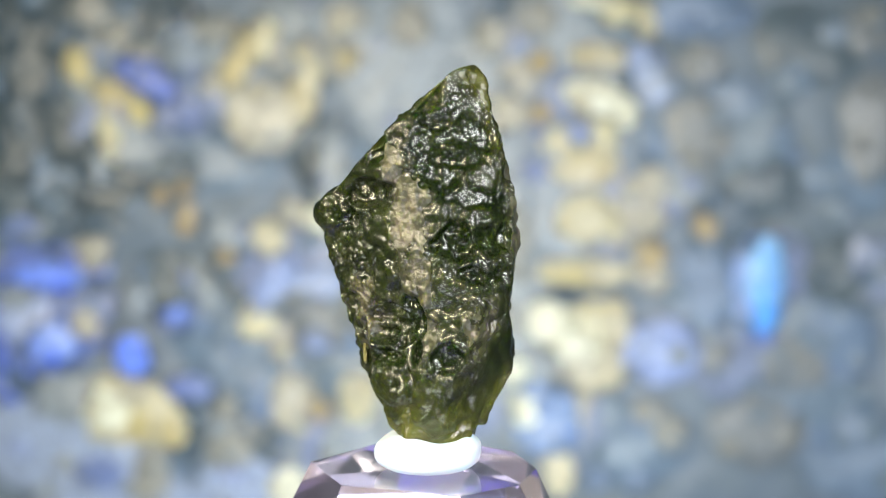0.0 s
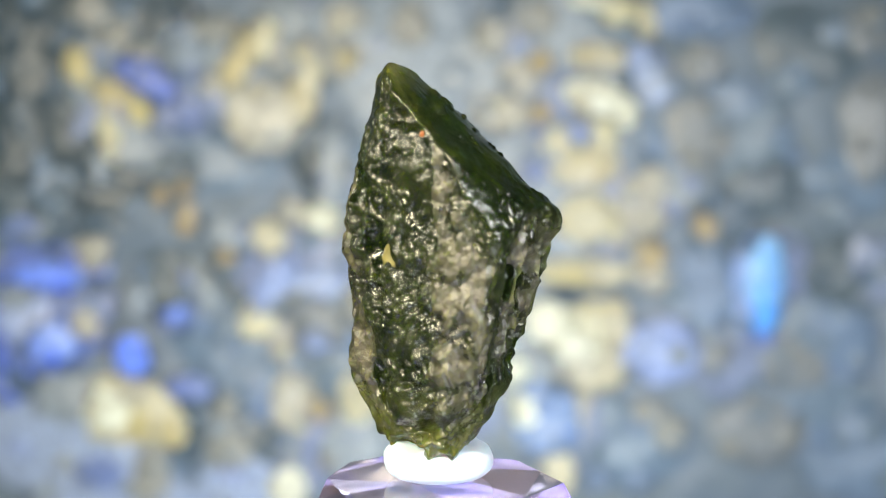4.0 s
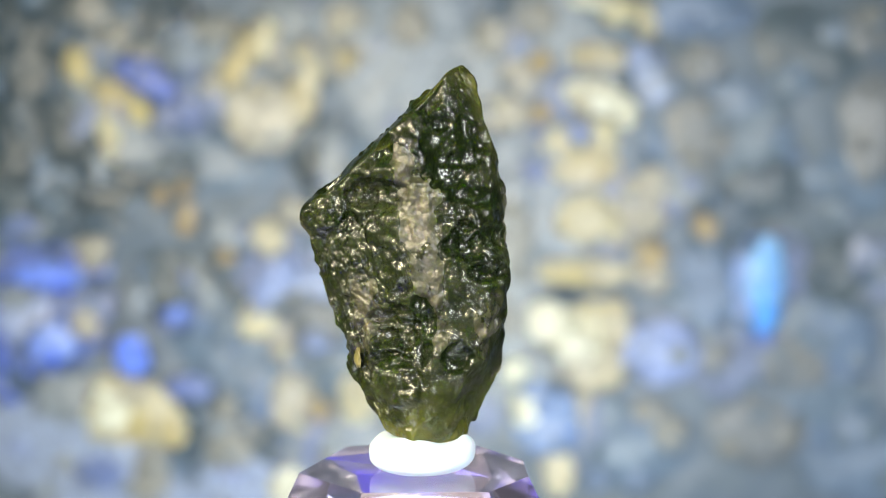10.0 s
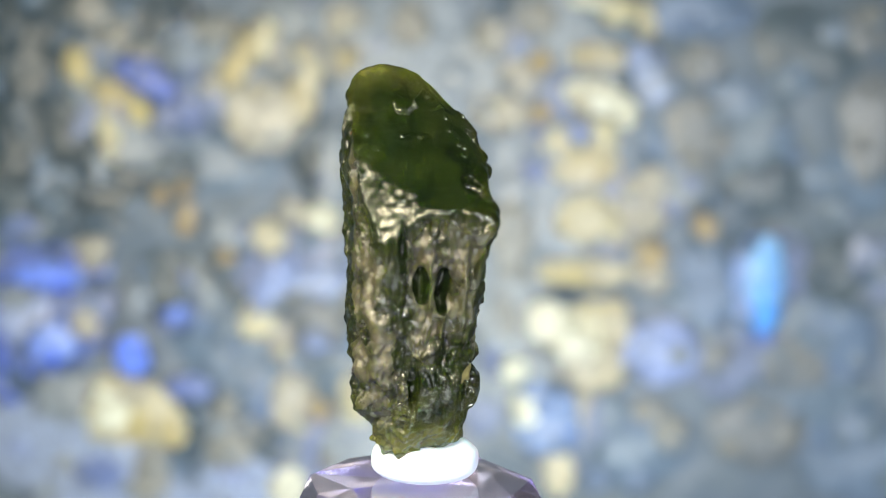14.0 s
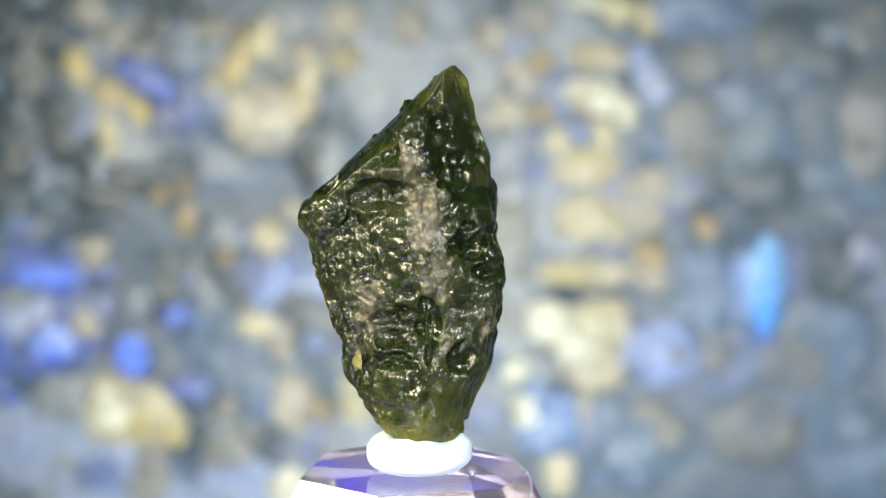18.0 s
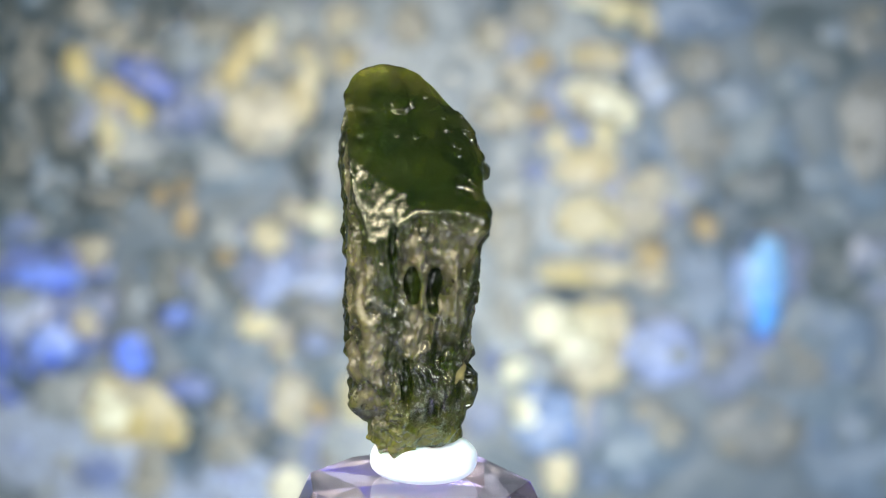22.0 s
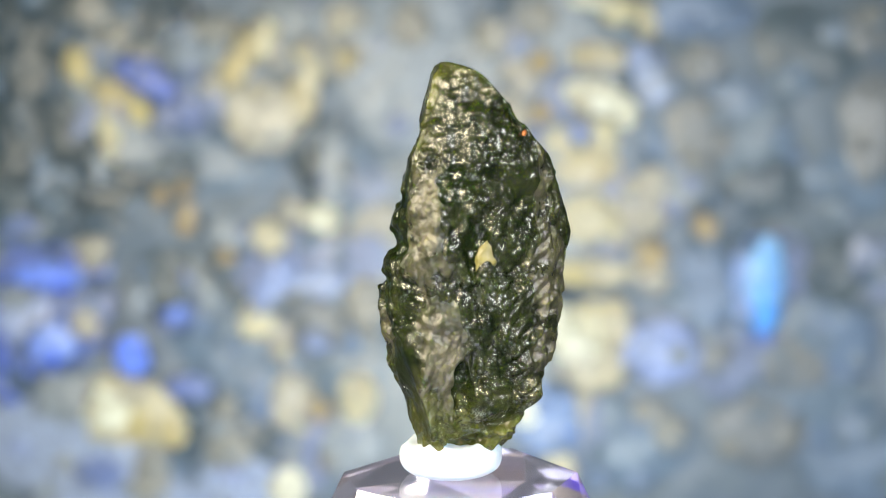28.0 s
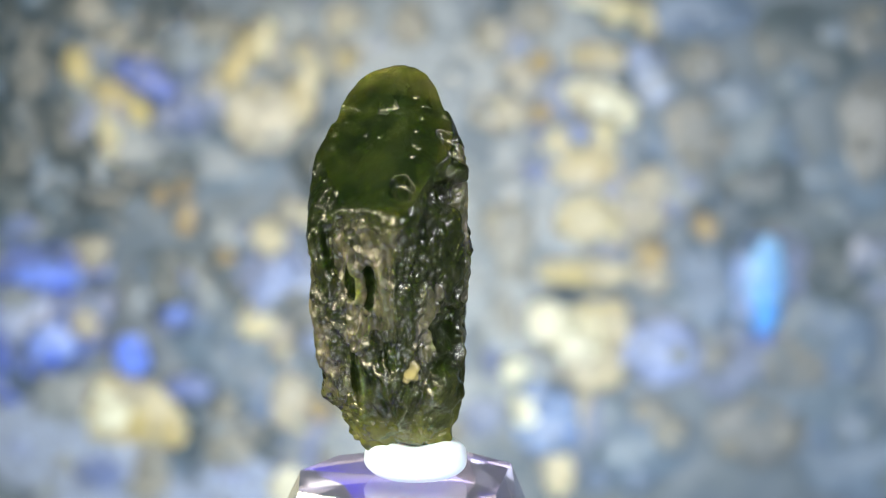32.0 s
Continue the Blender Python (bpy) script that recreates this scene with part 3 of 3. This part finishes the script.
def stone():
    """A chunk of natural glass: flat breaks rounded into one another, then etched with pits and furrows."""
    n = 250
    g = np.tan((np.arange(n + 1) / n - 0.5) * math.pi / 2)
    a, b = np.meshgrid(g, g, indexing="ij")
    one = np.ones_like(a)
    sides = [(one, a, b), (-one, b, a), (b, one, a), (a, -one, b), (a, b, one), (b, a, -one)]
    cube = np.concatenate([np.stack([c.ravel() for c in s], 1) for s in sides])
    _, first, same = np.unique(np.round(cube, 5), axis=0, return_index=True, return_inverse=True)
    same = same.ravel()
    cube = cube[first]
    ids = same.reshape(6, n + 1, n + 1)
    quads = np.stack([ids[:, :-1, :-1], ids[:, 1:, :-1], ids[:, 1:, 1:], ids[:, :-1, 1:]], -1).reshape(-1, 4)
    u = cube / np.linalg.norm(cube, axis=1)[:, None] * np.array([1.0, 0.75, 2.2])
    u /= np.linalg.norm(u, axis=1)[:, None]
    az, el, dist = np.array(FACES).T
    az, el = np.radians(az), np.radians(el)
    nrm = np.stack([np.cos(az) * np.cos(el), np.sin(az) * np.cos(el), np.sin(el)], 1)
    hit = np.maximum(u @ nrm.T, 0) / dist
    power = 75.0
    s = (hit ** power).sum(1)
    r = s ** (-1 / power)
    own = hit ** power / s[:, None]
    p = u * r[:, None]
    lean = own @ nrm
    lean /= np.linalg.norm(lean, axis=1)[:, None]
    side = np.degrees(np.arctan2(p[:, 1], p[:, 0])) % 360
    smooth = np.clip(own[:, :4].sum(1), 0, 1) ** 0.7

    def zone(mid, width):
        return np.exp(-(((side - mid + 180) % 360 - 180) / width) ** 2)

    bald = 0.85 * zone(355, 13) * np.exp(-((p[:, 2] + 10.0) / 4.0) ** 4)
    smooth = np.maximum(smooth, bald)
    furrow, ledge = zone(165, 40), zone(330, 45)
    plain = np.clip(1 - furrow - ledge, 0, 1)
    warp = p + 0.5 * np.stack([value_noise(p * 0.5, k) for k in (11, 12, 13)], 1)
    d = 0.32 * fbm(p * 0.22, 1, 3)
    d += plain * (0.26 * -crease(fbm(warp * 0.50, 3, 3, 0.42)) + 0.2)
    d += furrow * (1.0 * -crease(fbm(warp * np.array([0.75, 0.75, 0.12]), 5, 3, 0.42)) + 0.3)
    d += ledge * (0.26 * -crease(fbm(warp * np.array([0.33, 0.33, 0.42]), 7, 3, 0.42)) + 0.25)
    busy = np.clip(0.5 + 1.6 * fbm(p * 0.28, 121, 2), 0.1, 1)
    near, tag = cells(warp * 0.62, 101)
    d += (0.20 + 0.26 * tag) * np.sqrt(np.clip(1 - (near / 0.8) ** 2, 0, 1)) * (plain + 0.4 * furrow + 0.5 * ledge)
    near, tag = cells(warp * np.array([1.7, 1.7, 1.4]), 111)
    d += 0.17 * np.sqrt(np.clip(1 - (near / 0.6) ** 2, 0, 1)) * (tag > 0.5) * busy
    across = 0.82 * p[:, 2] + 0.57 * p[:, 0]
    lines = np.stack([across * 0.85, 0.12 * (0.57 * p[:, 2] - 0.82 * p[:, 0]), 0.2 * p[:, 1]], 1)
    d += 0.8 * zone(106, 22) * np.clip(0.4 - p[:, 2] / 6, 0, 1) * -crease(fbm(lines, 91, 3))
    near, tag = cells(warp * 0.62, 21)
    d -= 0.5 * np.clip(1 - near / 0.55, 0, 1) ** 0.8 * (tag > 0.62)
    near, tag = cells(warp * 1.3, 31)
    d -= 0.16 * np.clip(1 - near / 0.5, 0, 1) * (tag > 0.5) * busy
    d += 0.09 * np.sqrt(np.clip(1 - (near / 0.42) ** 2, 0, 1)) * (tag < 0.2) * busy
    near, tag = cells(p * 2.6, 41)
    d += busy * (0.06 * np.sqrt(np.clip(1 - (near / 0.4) ** 2, 0, 1)) * (tag > 0.7) - 0.07 * np.clip(1 - near / 0.4, 0, 1) * (tag < 0.2))
    d += 0.03 * fbm(p * 2.2, 51, 2)
    near, tag = cells(p * 0.75, 71)
    speck = 0.19 * np.sqrt(np.clip(1 - (near / 0.22) ** 2, 0, 1)) * (tag > 0.4)
    d *= 1 - 0.65 * zone(318, 36) * np.clip((p[:, 2] - 5.0) / 4.0, 0, 1)
    d -= np.percentile(d, 62)
    d *= 1 - 0.65 * np.clip((-13.0 - p[:, 2]) / 3.0, 0, 1)
    d = d * (1 - smooth) + smooth * (0.17 * fbm(p * 0.33, 61, 3) + speck)
    bare = smooth.copy()
    flat = np.clip(own[:, :4].sum(1), 0, 1)
    for at, z, w, h, deep in PITS + GASHES + NOTCHES:
        off = np.radians((side - at + 180) % 360 - 180)
        q = (np.sin(off) * np.hypot(p[:, 0], p[:, 1]) / w) ** 2 + ((p[:, 2] - z) / h) ** 2 + 0.5 * value_noise(p * 1.2, 81)
        dent = np.sqrt(np.clip(1 - q, 0, 1)) * (np.abs(off) < 1.2)
        if (at, z, w, h, deep) in NOTCHES:
            dent *= 1 - 0.85 * flat * (deep > 0)
        else:
            bare = np.maximum(bare, np.clip(dent * 2.5, 0, 1) * (deep > 0))
        d = d * (1 - 0.5 * np.clip(dent * 2, 0, 1)) - 1.45 * deep * dent
    p = p + lean * d[:, None]
    for step in range(11):            # soften the etched edges, most of all on the terraces
        total, count = np.zeros_like(p), np.zeros(len(p))
        for k in (1, 3):
            for i in range(4):
                j = quads[:, (i + k) % 4]
                for c in range(3):
                    total[:, c] += np.bincount(quads[:, i], p[j, c], len(p))
                count += np.bincount(quads[:, i], minlength=len(p))
        soft = (0.5 if step < 4 else 0.5 * np.clip(ledge * 1.4, 0, 1)[:, None])
        p = (1 - soft) * p + soft * total / count[:, None]
    pts = (p + np.array(STONE_MID)) * MM
    me = bpy.data.meshes.new("moldavite")
    me.vertices.add(len(pts))
    me.vertices.foreach_set("co", pts.ravel())
    me.loops.add(quads.size)
    me.loops.foreach_set("vertex_index", quads.ravel().astype(np.int32))
    me.polygons.add(len(quads))
    me.polygons.foreach_set("loop_start", np.arange(0, quads.size, 4, dtype=np.int32))
    me.update(calc_edges=True)
    me.validate()
    fix = bmesh.new()
    fix.from_mesh(me)
    bmesh.ops.recalc_face_normals(fix, faces=fix.faces)
    fix.to_mesh(me)
    fix.free()
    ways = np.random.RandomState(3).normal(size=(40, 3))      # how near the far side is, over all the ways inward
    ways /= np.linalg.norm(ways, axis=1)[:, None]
    base, thin_glow, count = u * r[:, None] * 0.985, np.zeros(len(u)), np.zeros(len(u))
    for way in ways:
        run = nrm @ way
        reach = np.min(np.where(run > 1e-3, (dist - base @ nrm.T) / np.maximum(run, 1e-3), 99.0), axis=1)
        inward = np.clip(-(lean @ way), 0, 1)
        thin_glow += inward * np.exp(-np.maximum(reach, 0) / 4.0)
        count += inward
    # painted glow, stronger at narrow edges and at the foot
    thin_glow = np.clip((thin_glow / count - 0.22) * 1.9, 0, 1) + 0.6 * np.clip((-10.0 - p[:, 2]) / 6.0, 0, 1)
    thin_glow = np.clip(thin_glow * (0.8 + 0.8 * fbm(p * 0.4, 141, 3)), 0, 1)
    coat = np.full(len(p), 0.13)
    drift, rise = side + 9 * fbm(p * 0.3, 151, 3), p[:, 2] + 1.5 * fbm(p * 0.3, 161, 3)
    for at, z, wide, high in SATIN:
        coat = np.maximum(coat, 0.84 * np.exp(-np.abs(((drift - at + 180) % 360 - 180) / wide) ** 2.6 - np.abs((rise - z) / high) ** 3))
    # skin fades at the foot so that the painted glow shows
    coat = np.clip(coat * (1 - bare) * (1 - 0.75 * np.clip((-11.0 - p[:, 2]) / 4.0, 0, 1)), 0, 1)
    me.attributes.new("thin_glow", "FLOAT", "POINT").data.foreach_set("value", thin_glow.astype(np.float32))
    me.attributes.new("etched", "FLOAT", "POINT").data.foreach_set("value", (1 - bare).astype(np.float32))
    me.attributes.new("skin", "FLOAT", "POINT").data.foreach_set("value", coat.astype(np.float32))
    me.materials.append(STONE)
    me.shade_smooth()
    ob = new("moldavite_stone", me)
    return tagged(ob, "rough dark green natural glass stone with etched pits and furrows", "stone")


def inclusion(stone_ob, at, z, w, h, lean, mat, label):
    """A small coloured spot set flush in the stone's skin; the gold ones paint light through a thin chip."""
    bm = bmesh.new()
    bmesh.ops.create_icosphere(bm, subdivisions=3, radius=1.0)
    a = radians(at)
    co = np.empty(len(stone_ob.data.vertices) * 3, np.float32)
    stone_ob.data.vertices.foreach_get("co", co)
    q = co.reshape(-1, 3) / MM - np.array(STONE_MID)
    out = q[:, 0] * math.cos(a) + q[:, 1] * math.sin(a)
    near = (np.abs(q[:, 2] - z) < h) & (np.abs(q[:, 1] * math.cos(a) - q[:, 0] * math.sin(a)) < w) & (out > 0)
    far = float(np.percentile(out[near], 55)) - 0.1
    for v in bm.verts:
        k = 1.0 + 0.5 * noise.noise(v.co * 1.8 + Vector((at, z, 0)))
        v.co = Vector((v.co.x * k * w, v.co.y * k * h, v.co.z * 0.2)) * MM
    ob = part("inclusion", bm, mat, stone_ob, label, True)
    turn = pose(0, 0, 0, 90, 0, 0) @ pose(0, 0, 0, 0, 0, lean)
    ob.matrix_basis = Matrix.Translation(((STONE_MID[0] + far * math.cos(a)) * MM, (STONE_MID[1] + far * math.sin(a)) * MM,
                                          (STONE_MID[2] + z) * MM)) @ pose(0, 0, 0, 0, 0, at + 90) @ turn
    return ob


the_plinth = plinth()
the_stand = stand()
the_putty = putty()
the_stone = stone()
inclusion(the_stone, 59, 1.1, 0.9, 1.4, -30, GOLD, "small gold spot painted like light through a thin chip")
inclusion(the_stone, 203, -8.6, 0.9, 1.2, 20, GOLD, "small gold spot painted like light through a thin chip")
inclusion(the_stone, 97, 11.3, 0.22, 0.34, -40, AMBER, "tiny orange grain near the tip")


def motions():
    for thing in (the_stand, the_putty, the_stone):
        walk(thing, [(t, pose(0, 0, 0, 0, 0, -a)) for t, a in TURN])


motions()
